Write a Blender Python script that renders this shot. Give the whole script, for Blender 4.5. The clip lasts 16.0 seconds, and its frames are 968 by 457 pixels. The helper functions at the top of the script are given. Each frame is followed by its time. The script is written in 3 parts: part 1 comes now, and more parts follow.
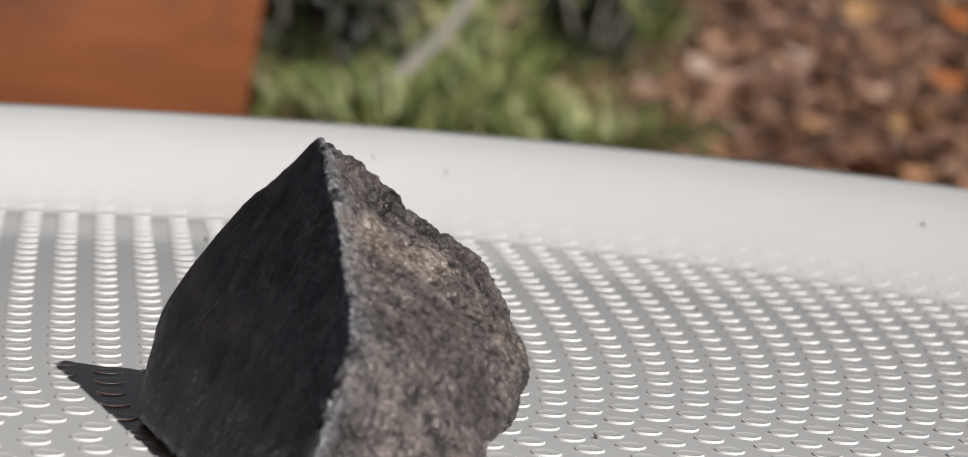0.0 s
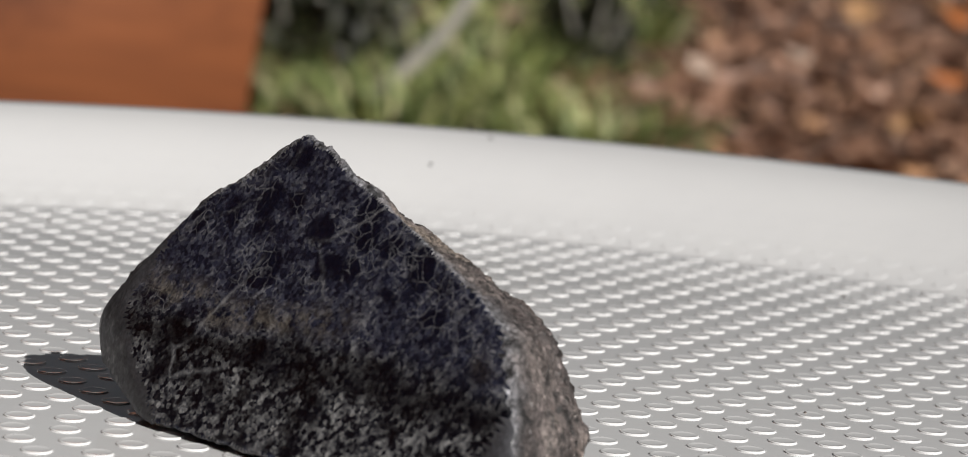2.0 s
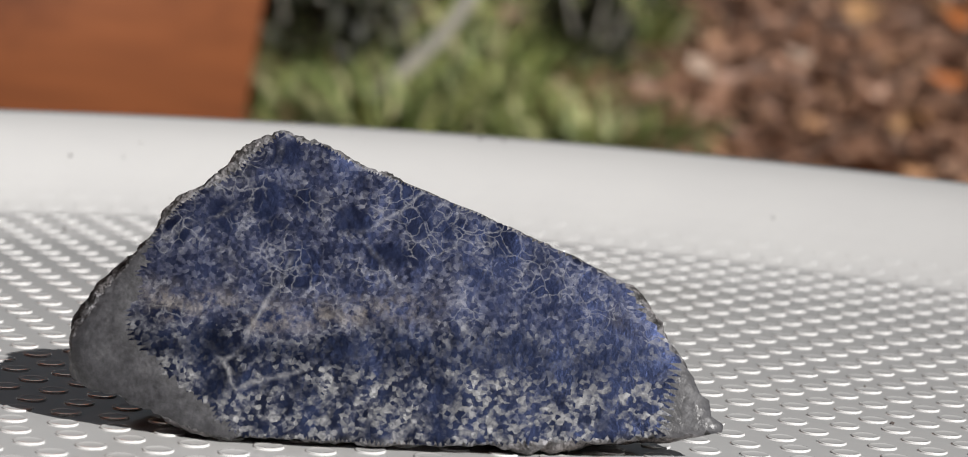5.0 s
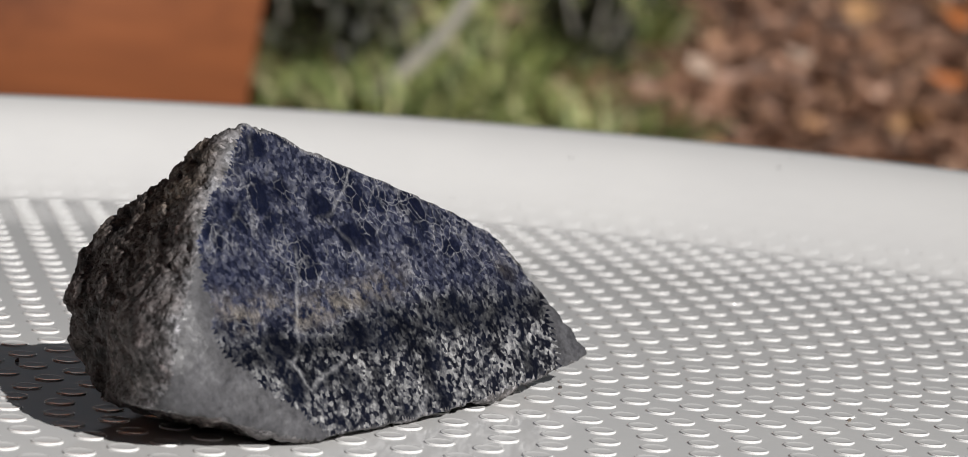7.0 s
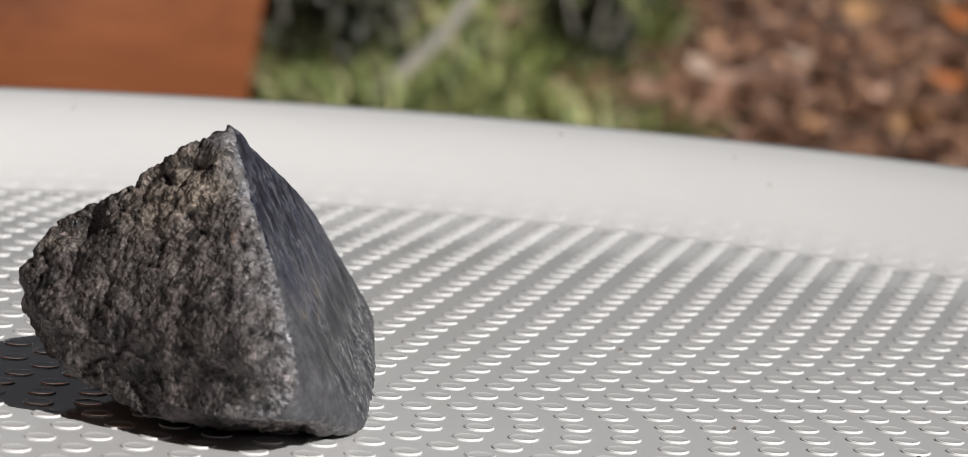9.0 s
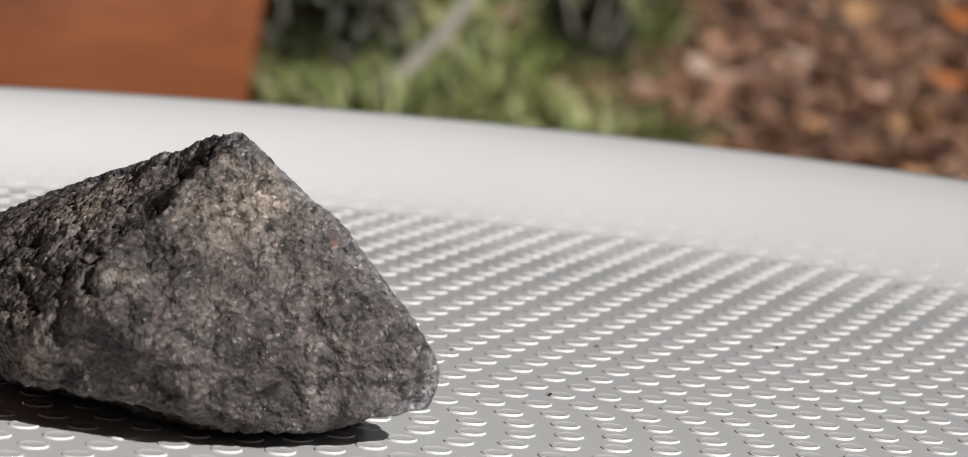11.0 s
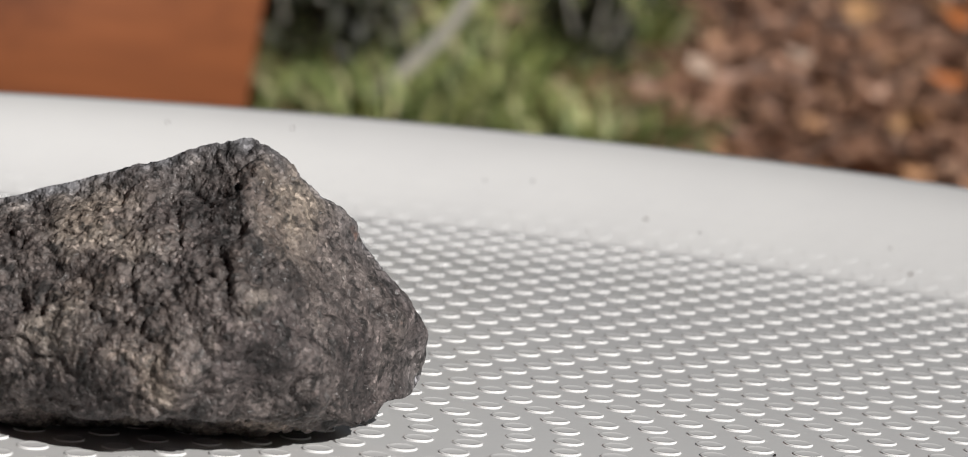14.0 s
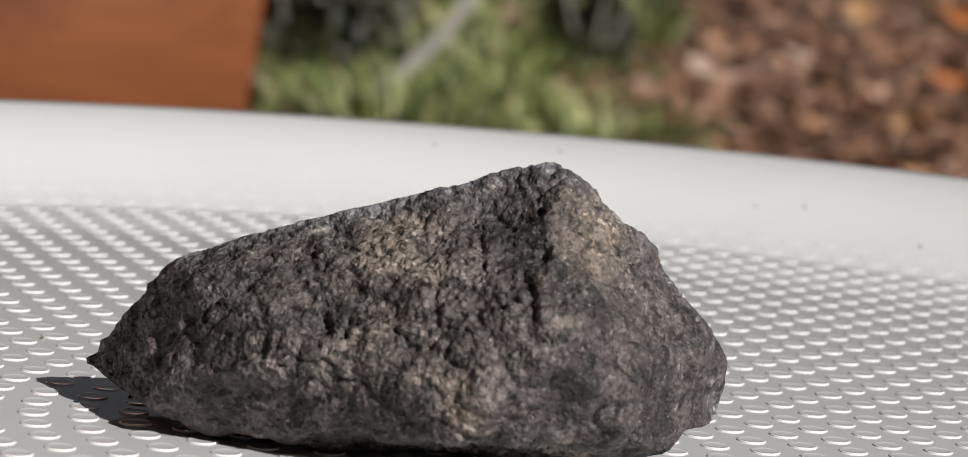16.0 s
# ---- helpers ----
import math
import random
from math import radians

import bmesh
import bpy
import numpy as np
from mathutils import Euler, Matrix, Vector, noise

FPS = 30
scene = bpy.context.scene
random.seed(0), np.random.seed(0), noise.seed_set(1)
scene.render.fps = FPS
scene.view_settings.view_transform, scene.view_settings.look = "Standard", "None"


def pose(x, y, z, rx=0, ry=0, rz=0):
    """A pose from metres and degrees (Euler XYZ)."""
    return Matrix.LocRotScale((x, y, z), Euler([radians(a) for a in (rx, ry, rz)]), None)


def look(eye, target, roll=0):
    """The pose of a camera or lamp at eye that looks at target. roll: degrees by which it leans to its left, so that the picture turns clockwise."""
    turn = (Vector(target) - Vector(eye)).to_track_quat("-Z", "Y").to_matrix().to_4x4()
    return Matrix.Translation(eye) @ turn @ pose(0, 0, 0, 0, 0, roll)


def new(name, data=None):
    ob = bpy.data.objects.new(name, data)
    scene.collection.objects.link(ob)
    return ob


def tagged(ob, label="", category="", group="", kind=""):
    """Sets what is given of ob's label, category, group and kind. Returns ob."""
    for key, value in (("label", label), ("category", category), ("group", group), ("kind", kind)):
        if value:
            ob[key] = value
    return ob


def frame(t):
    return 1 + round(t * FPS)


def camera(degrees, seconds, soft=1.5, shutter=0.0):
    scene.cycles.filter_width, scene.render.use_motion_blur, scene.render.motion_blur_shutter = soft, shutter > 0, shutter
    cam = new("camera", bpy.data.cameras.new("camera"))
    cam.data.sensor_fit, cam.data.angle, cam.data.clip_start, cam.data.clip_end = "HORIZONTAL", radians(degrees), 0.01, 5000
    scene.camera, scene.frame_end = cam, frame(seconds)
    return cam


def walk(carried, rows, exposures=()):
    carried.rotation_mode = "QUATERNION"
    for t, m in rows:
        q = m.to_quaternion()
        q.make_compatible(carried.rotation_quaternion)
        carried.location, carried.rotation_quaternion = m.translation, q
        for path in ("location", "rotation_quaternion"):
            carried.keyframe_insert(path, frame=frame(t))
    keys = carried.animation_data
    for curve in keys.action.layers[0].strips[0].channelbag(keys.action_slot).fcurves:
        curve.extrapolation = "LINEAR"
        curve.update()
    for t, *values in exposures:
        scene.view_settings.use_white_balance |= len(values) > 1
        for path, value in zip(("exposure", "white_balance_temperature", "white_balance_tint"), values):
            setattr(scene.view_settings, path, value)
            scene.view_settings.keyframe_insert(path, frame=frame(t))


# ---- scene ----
Z0 = 0.70                     # height of the scene's working origin over the ground
FLOOR = -0.0215               # tray floor under that origin
EYE = (0.0, -0.39598, Z0 + 0.05655)
cam = camera(18.26, 16.0, soft=0.6)
STAND = look(EYE, (0, 0, Z0), 4.222)
cam.data.dof.use_dof = True
cam.data.dof.focus_distance = 0.385
cam.data.dof.aperture_fstop = 40
walk(cam, [(0.0, STAND), (16.0, STAND)], exposures=[(0.0, 0.0, 6340, 10), (16.0, 0.0, 6340, 10)])

# ---- light ----
SUN_AZ, SUN_EL = -42.0, 38.0   # degrees, azimuth counted from +x
world = bpy.data.worlds.new("world")
scene.world = world
world.use_nodes = True
wn = world.node_tree.nodes
sky = wn.new("ShaderNodeTexSky")
sky.sky_type, sky.sun_disc = "NISHITA", False
sky.sun_elevation, sky.sun_rotation = radians(SUN_EL), radians(90 - SUN_AZ)
sky.dust_density = 2.5
pale = wn.new("ShaderNodeHueSaturation")
pale.inputs["Saturation"].default_value = 0.3
world.node_tree.links.new(sky.outputs[0], pale.inputs["Color"])
world.node_tree.links.new(pale.outputs[0], wn["Background"].inputs[0])
wn["Background"].inputs[1].default_value = 0.0125
sun = new("sun", bpy.data.lights.new("sun", "SUN"))
sun.data.energy, sun.data.angle, sun.data.color = 5.25, radians(0.55), (1.0, 0.955, 0.90)
sd = Vector((math.cos(radians(SUN_EL)) * math.cos(radians(SUN_AZ)), math.cos(radians(SUN_EL)) * math.sin(radians(SUN_AZ)), math.sin(radians(SUN_EL))))
sun.matrix_world = look(tuple(sd * 5), (0, 0, 0))


# ---- materials ----
class Mat:
    """Short hand for node materials."""

    def __init__(self, name):
        self.m = bpy.data.materials.new(name)
        self.m.use_nodes = True
        self.t = self.m.node_tree
        self.b = self.t.nodes["Principled BSDF"]
        self.co = self.t.nodes.new("ShaderNodeTexCoord").outputs["Object"]

    def node(self, kind, **values):
        n = self.t.nodes.new(kind)
        for k, v in values.items():
            n.inputs[k.replace("_", " ")].default_value = v
        return n

    def link(self, a, b):
        self.t.links.new(a, b)

    def noise(self, scale, detail=5.0, rough=0.6, src=None):
        n = self.node("ShaderNodeTexNoise", Scale=scale, Detail=detail, Roughness=rough)
        self.link(src or self.co, n.inputs["Vector"])
        return n.outputs[0]

    def voronoi(self, scale, feature="F1", src=None):
        n = self.node("ShaderNodeTexVoronoi", Scale=scale)
        n.feature = feature
        self.link(src or self.co, n.inputs["Vector"])
        return n.outputs[0]

    def grains(self, scale):
        """A random grey for each small crystal."""
        n = self.node("ShaderNodeTexVoronoi", Scale=scale)
        self.link(self.co, n.inputs["Vector"])
        sep = self.t.nodes.new("ShaderNodeSeparateColor")
        self.link(n.outputs["Color"], sep.inputs[0])
        return sep.outputs[0]

    def ramp(self, src, stops):
        n = self.t.nodes.new("ShaderNodeValToRGB")
        e = n.color_ramp.elements
        while len(e) < len(stops):
            e.new(0.5)
        for el, (p, c) in zip(e, stops):
            el.position = p
            el.color = (*c, 1) if isinstance(c, tuple) else (c, c, c, 1)
        self.link(src, n.inputs[0])
        return n.outputs[0]

    def mix(self, fac, a, b, mode="MIX"):
        n = self.t.nodes.new("ShaderNodeMix")
        n.data_type, n.blend_type = "RGBA", mode
        for src, i in ((fac, 0), (a, 6), (b, 7)):
            if hasattr(src, "is_linked"):
                self.link(src, n.inputs[i])
            else:
                n.inputs[i].default_value = src if i == 0 else (*src, 1)
        return n.outputs[2]

    def math(self, op, a, b):
        n = self.t.nodes.new("ShaderNodeMath")
        n.operation = op
        for i, src in enumerate((a, b)):
            if hasattr(src, "is_linked"):
                self.link(src, n.inputs[i])
            else:
                n.inputs[i].default_value = src
        return n.outputs[0]

    def bump(self, src, strength, dist):
        n = self.node("ShaderNodeBump", Strength=strength, Distance=dist)
        self.link(src, n.inputs["Height"])
        self.link(n.outputs[0], self.b.inputs["Normal"])

    def put(self, **values):
        for k, v in values.items():
            s = self.b.inputs[k.replace("_", " ")]
            if hasattr(v, "is_linked"):
                self.link(v, s)
            else:
                s.default_value = (*v, 1) if isinstance(v, tuple) else v
        return self.m


def mat_tray():
    k = Mat("white_enamel")
    base = k.ramp(k.noise(35, 4), [(0.3, (0.775, 0.775, 0.775)), (0.7, (0.815, 0.815, 0.81))])
    specks = k.ramp(k.noise(900, 2), [(0.16, (0.2, 0.18, 0.16)), (0.20, (1.0, 1.0, 1.0))])
    k.bump(k.noise(700, 2), 0.03, 0.0003)
    return k.put(Base_Color=k.mix(1.0, base, specks, "MULTIPLY"), Roughness=k.ramp(k.noise(60, 5), [(0.3, 0.07), (0.7, 0.12)]), IOR=1.5, Coat_Weight=0.95, Coat_Roughness=0.05, Coat_IOR=1.5)


def mat_rough():
    k = Mat("rough_rock")
    a = k.ramp(k.noise(95, 6, 0.72), [(0.30, (0.014, 0.0115, 0.011)), (0.44, (0.060, 0.049, 0.046)), (0.56, (0.128, 0.107, 0.100)), (0.72, (0.27, 0.232, 0.208))])
    ochre = k.ramp(k.noise(48, 5), [(0.52, 0.0), (0.70, 0.5)])
    c = k.mix(ochre, a, (0.175, 0.150, 0.112))
    c = k.mix(1.0, c, k.ramp(k.noise(60, 3, 0.5), [(0.36, (0.62, 0.60, 0.62)), (0.5, (0.95, 0.95, 0.95)), (0.64, (1.14, 1.10, 1.04))]), "MULTIPLY")
    rust = k.ramp(k.noise(140, 3), [(0.70, 0.0), (0.78, 0.5)])
    c = k.mix(rust, c, (0.16, 0.062, 0.03))
    att = k.t.nodes.new("ShaderNodeAttribute")
    att.attribute_name = "rind"
    band = k.math("MULTIPLY", att.outputs["Fac"], k.ramp(k.noise(300, 4), [(0.30, 0.4), (0.55, 1.0)]))
    c = k.mix(band, c, (0.185, 0.185, 0.198))
    # shade of the hollows and cracks, put into the colour as a dark mix
    recess_shade = k.t.nodes.new("ShaderNodeAttribute")
    recess_shade.attribute_name = "recess_shade"
    c = k.mix(k.math("MULTIPLY", recess_shade.outputs["Fac"], k.ramp(k.noise(260, 4), [(0.35, 0.3), (0.55, 0.9)])), c, (0.030, 0.026, 0.026))
    grain = k.ramp(k.grains(1900), [(0.0, 0.45), (0.5, 0.9), (0.92, 1.25), (1.0, 2.2)])
    c = k.mix(1.0, c, grain, "MULTIPLY")
    pit = k.ramp(k.noise(420, 3), [(0.36, 0.2), (0.47, 1.0)])
    c = k.mix(1.0, c, pit, "MULTIPLY")
    glit = k.ramp(k.voronoi(1500), [(0.08, 1.0), (0.14, 0.0)])
    c = k.mix(k.math("MULTIPLY", glit, k.ramp(k.noise(400, 2), [(0.5, 0.0), (0.6, 0.7)])), c, (0.42, 0.40, 0.38))
    h = k.math("ADD", k.math("MULTIPLY", k.noise(900, 2, 0.5), 0.8), k.math("MULTIPLY", k.noise(330, 3, 0.55), 1.7))
    k.bump(h, 1.0, 0.0010)
    return k.put(Base_Color=c, Roughness=k.ramp(k.grains(1700), [(0.0, 0.38), (0.15, 0.62), (1.0, 0.85)]))


def mat_polished():
    k = Mat("sawn_dark_sky_tinted")
    wob = k.node("ShaderNodeTexNoise", Scale=110.0, Detail=5.0)
    k.link(k.co, wob.inputs["Vector"])
    va = k.t.nodes.new("ShaderNodeVectorMath")
    va.operation = "MULTIPLY_ADD"
    k.link(wob.outputs[1], va.inputs[0])
    va.inputs[1].default_value = (0.005, 0.005, 0.005)
    k.link(k.co, va.inputs[2])
    bent = va.outputs[0]
    fine = k.node("ShaderNodeTexNoise", Scale=420.0, Detail=3.0)
    k.link(k.co, fine.inputs["Vector"])
    vb = k.t.nodes.new("ShaderNodeVectorMath")
    vb.operation = "MULTIPLY_ADD"
    k.link(fine.outputs[1], vb.inputs[0])
    vb.inputs[1].default_value = (0.0022, 0.0022, 0.0022)
    k.link(bent, vb.inputs[2])
    curl = vb.outputs[0]
    sep = k.t.nodes.new("ShaderNodeSeparateXYZ")
    k.link(k.co, sep.inputs[0])
    # height on the face, with a wavering edge
    zone = k.math("ADD", k.math("MULTIPLY", sep.outputs[2], 1000.0), k.math("MULTIPLY", k.math("SUBTRACT", k.noise(85, 5), 0.5), 10.0))
    zone = k.math("DIVIDE", k.math("ADD", zone, 22.0), 36.0)
    upper = k.ramp(zone, [(0.34, 0.0), (0.42, 1.0)])
    # blue in these dark tones stands in for sky mirrored by the polish
    matrix = k.ramp(k.math("ADD", k.math("MULTIPLY", k.noise(300, 4, 0.65), 0.65), k.math("MULTIPLY", k.grains(1700), 0.35)),
                    [(0.36, (0.007, 0.008, 0.016)), (0.50, (0.024, 0.026, 0.042)), (0.62, (0.050, 0.052, 0.068)), (0.78, (0.13, 0.13, 0.14))])
    # upper field: rounded black spots, in clusters, laced with fine pale threads
    spot = k.math("MULTIPLY", k.ramp(k.voronoi(185, "F1", bent), [(0.40, 1.0), (0.50, 0.0)]), k.ramp(k.noise(85, 3), [(0.40, 0.0), (0.46, 1.0)]))
    hi = k.mix(k.math("MULTIPLY", spot, 0.97), matrix, (0.0022, 0.0028, 0.008))
    thread = k.math("MULTIPLY", k.ramp(k.voronoi(520, "DISTANCE_TO_EDGE", curl), [(0.0, 0.7), (0.07, 0.0)]), k.ramp(k.noise(150, 4), [(0.45, 0.0), (0.56, 0.85)]))
    hi = k.mix(thread, hi, (0.17, 0.17, 0.178))
    vein = k.math("MULTIPLY", k.ramp(k.voronoi(70, "DISTANCE_TO_EDGE", bent), [(0.0, 0.75), (0.03, 0.0)]), k.ramp(k.noise(62, 4), [(0.50, 0.0), (0.60, 1.0)]))
    vein = k.math("MULTIPLY", vein, k.ramp(k.noise(420, 3), [(0.35, 0.3), (0.6, 1.0)]))
    # lower field: black and grey granules
    gran = k.ramp(k.math("ADD", k.math("MULTIPLY", k.noise(620, 3, 0.6, bent), 0.7), k.math("MULTIPLY", k.grains(1700), 0.3)),
                  [(0.42, (0.003, 0.003, 0.004)), (0.48, (0.034, 0.034, 0.037)), (0.56, (0.11, 0.11, 0.112)), (0.72, (0.23, 0.23, 0.228))])
    lo = k.mix(1.0, gran, k.ramp(k.noise(170, 4), [(0.38, 0.15), (0.50, 1.0)]), "MULTIPLY")
    c = k.mix(vein, k.mix(upper, lo, hi), (0.19, 0.19, 0.195))
    belt = k.ramp(zone, [(0.24, 1.0), (0.29, 0.22), (0.34, 0.22), (0.39, 1.0)])
    c = k.mix(1.0, c, belt, "MULTIPLY")
    tan = k.math("MULTIPLY", k.ramp(zone, [(0.38, 0.0), (0.44, 0.55), (0.52, 0.0)]), k.ramp(k.noise(330, 5, 0.7), [(0.44, 0.0), (0.56, 1.0)]))
    c = k.mix(k.math("MULTIPLY", tan, k.ramp(k.noise(45, 2), [(0.42, 0.0), (0.55, 1.0)])), c, (0.17, 0.15, 0.12))
    c = k.mix(1.0, c, k.ramp(k.grains(2600), [(0.0, 0.6), (1.0, 1.5)]), "MULTIPLY")
    k.bump(k.noise(800, 5, 0.7), 0.16, 0.0005)
    # dark minerals took the polish, pale grains stayed dull
    grey = k.t.nodes.new("ShaderNodeRGBToBW")
    k.link(c, grey.inputs[0])
    dull = k.ramp(grey.outputs[0], [(0.035, 0.0), (0.11, 1.0)])
    dull = k.math("MULTIPLY", dull, k.ramp(upper, [(0.0, 1.0), (1.0, 0.4)]))
    rough = k.mix(dull, k.ramp(k.noise(200, 4), [(0.35, 0.30), (0.65, 0.42)]), (0.62, 0.62, 0.62))
    # blue specular tint paints in more of the sky's reflection
    return k.put(Base_Color=c, Roughness=rough, IOR=1.55, Specular_Tint=k.mix(dull, (0.32, 0.44, 1.0), (0.5, 0.55, 0.75)))


def mat_chamfer():
    k = Mat("smooth_grey_cut")
    c = k.ramp(k.noise(260, 5, 0.65), [(0.3, (0.028, 0.028, 0.032)), (0.6, (0.066, 0.066, 0.073)), (0.8, (0.14, 0.14, 0.147))])
    c = k.mix(1.0, c, k.ramp(k.noise(1600, 3, 0.7), [(0.35, 0.7), (0.65, 1.25)]), "MULTIPLY")
    k.bump(k.noise(900, 4), 0.3, 0.0005)
    return k.put(Base_Color=c, Roughness=k.ramp(k.grains(1500), [(0.0, 0.32), (0.2, 0.5), (1.0, 0.66)]))


def mat_plain(name, stops, scale, rough=0.7, bump=0.0, bscale=60.0, detail=5.0):
    k = Mat(name)
    if bump:
        k.bump(k.noise(bscale, 5), 0.6, bump)
    return k.put(Base_Color=k.ramp(k.noise(scale, detail), stops), Roughness=rough)


def mat_island(name, stops, rough=0.6):
    k = Mat(name)
    g = k.t.nodes.new("ShaderNodeNewGeometry")
    c = k.ramp(g.outputs["Random Per Island"], stops)
    n = k.ramp(k.noise(40, 3), [(0.3, 0.7), (0.7, 1.2)])
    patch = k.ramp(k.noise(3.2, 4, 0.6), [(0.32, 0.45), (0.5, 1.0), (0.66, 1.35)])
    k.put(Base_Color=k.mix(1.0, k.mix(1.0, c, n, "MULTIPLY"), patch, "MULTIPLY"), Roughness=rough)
    return k.m


def mat_wood():
    k = Mat("reddish_wood")
    mp = k.node("ShaderNodeMapping")
    mp.inputs["Scale"].default_value = (1.0, 1.0, 9.0)
    mp.inputs["Rotation"].default_value = (0, radians(14), 0)
    k.link(k.co, mp.inputs["Vector"])
    c = k.ramp(k.noise(5, 6, 0.6, mp.outputs[0]), [(0.25, (0.15, 0.046, 0.016)), (0.5, (0.205, 0.064, 0.020)), (0.75, (0.25, 0.080, 0.026))])
    blot = k.ramp(k.noise(9, 3), [(0.28, (0.55, 0.5, 0.5)), (0.5, (1.0, 1.0, 1.0))])
    return k.put(Base_Color=k.mix(1.0, c, blot, "MULTIPLY"), Roughness=0.55)


ENAMEL, ROUGH, POLISHED, CHAMFER, WOOD = mat_tray(), mat_rough(), mat_polished(), mat_chamfer(), mat_wood()
SOIL = mat_plain("leaf_mould", [(0.3, (0.05, 0.03, 0.022)), (0.5, (0.14, 0.085, 0.062)), (0.7, (0.24, 0.15, 0.11))], 9, 0.9, 0.02, 30)
BARK = mat_plain("grey_branch_bark", [(0.3, (0.16, 0.15, 0.13)), (0.7, (0.34, 0.32, 0.28))], 20, 0.8)
LITTER = mat_island("fallen_leaves", [(0.0, (0.15, 0.075, 0.045)), (0.3, (0.22, 0.115, 0.070)), (0.7, (0.28, 0.150, 0.095)), (0.90, (0.34, 0.20, 0.13)), (1.0, (0.40, 0.21, 0.10))])
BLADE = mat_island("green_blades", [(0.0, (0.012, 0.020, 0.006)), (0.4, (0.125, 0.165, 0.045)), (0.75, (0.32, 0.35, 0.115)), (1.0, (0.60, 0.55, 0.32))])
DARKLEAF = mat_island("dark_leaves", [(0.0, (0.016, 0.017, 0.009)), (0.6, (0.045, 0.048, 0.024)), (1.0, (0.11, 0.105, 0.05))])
UNDER = mat_plain("dark_steel", [(0.3, (0.10, 0.10, 0.10)), (0.7, (0.14, 0.14, 0.14))], 20, 0.5)


# ---- building helpers ----
def part(name, bm, material, parent=None, label="", smooth=True):
    me = bpy.data.meshes.new(name)
    bm.to_mesh(me)
    bm.free()
    return part_mesh(name, me, material, parent, label, smooth)


def part_mesh(name, me, material, parent=None, label="", smooth=True):
    me.materials.append(material)
    me.polygons.foreach_set("use_smooth", [smooth] * len(me.polygons))
    ob = new(name, me)
    if parent:
        ob.parent = parent
    if label:
        ob["label"] = label
    return ob


def lathe(profile, seg):
    """A surface of revolution round z from (radius, height) rows."""
    a = np.linspace(0, 2 * np.pi, seg, endpoint=False)
    verts = [(r * math.cos(t), r * math.sin(t), z) for r, z in profile for t in a]
    faces = [(i * seg + j, i * seg + (j + 1) % seg, (i + 1) * seg + (j + 1) % seg, (i + 1) * seg + j)
             for i in range(len(profile) - 1) for j in range(seg)]
    me = bpy.data.meshes.new("lathe")
    me.from_pydata(verts, [], faces)
    return me


def box(bm, x0, y0, z0, x1, y1, z1, bevel=0.0):
    made = bmesh.ops.create_cube(bm, size=1, matrix=Matrix.Translation(((x0 + x1) / 2, (y0 + y1) / 2, (z0 + z1) / 2)) @ Matrix.Diagonal((x1 - x0, y1 - y0, z1 - z0, 1)))
    if bevel:
        edges = list({e for v in made["verts"] for e in v.link_edges})
        bmesh.ops.bevel(bm, geom=edges, offset=bevel, segments=2, affect="EDGES")


# ---- ground and far surroundings ----
def ground():
    n = 90
    rng = np.random.default_rng(3)
    xs = np.concatenate([np.linspace(-400, -12, 12), np.linspace(-11, 11, n), np.linspace(12, 400, 12)])
    ys = np.concatenate([np.linspace(-400, -8, 12), np.linspace(-7, 22, n), np.linspace(23, 500, 12)])
    verts = []
    for y in ys:
        for x in xs:
            near = abs(x) < 11.5 and -7.5 < y < 22.5
            z = 0.07 * (noise.noise((x * 0.7, y * 0.7, 4.0)) - 0.3) if near and y > 2.5 else 0.0
            verts.append((x, y, z))
    w = len(xs)
    faces = [(j * w + i, j * w + i + 1, (j + 1) * w + i + 1, (j + 1) * w + i) for j in range(len(ys) - 1) for i in range(w - 1)]
    me = bpy.data.meshes.new("ground")
    me.from_pydata(verts, [], faces)
    g = part_mesh("ground", me, SOIL)
    tagged(g, "brown woodland ground covered in leaf mould", "ground", kind="structure")
    return g


def leaf_mesh(rows):
    """Joined folded leaves; rows of (place, turn, length, width, tilt)."""
    verts, faces = [], []
    for (x, y, z), turn, ln, wd, tilt in rows:
        m = Matrix.Translation((x, y, z)) @ Euler((tilt[0], tilt[1], turn)).to_matrix().to_4x4()
        b = len(verts)
        for u, v, h in ((-0.5, 0, 0), (-0.1, -0.5, 0.25), (0.5, 0, 0.1), (-0.1, 0.5, 0.25), (0.0, 0, 0.0)):
            verts.append(tuple(m @ Vector((u * ln, v * wd, h * wd))))
        faces += [(b, b + 1, b + 4), (b + 1, b + 2, b + 4), (b + 2, b + 3, b + 4), (b + 3, b, b + 4)]
    me = bpy.data.meshes.new("leaves")
    me.from_pydata(verts, [], faces)
    return me


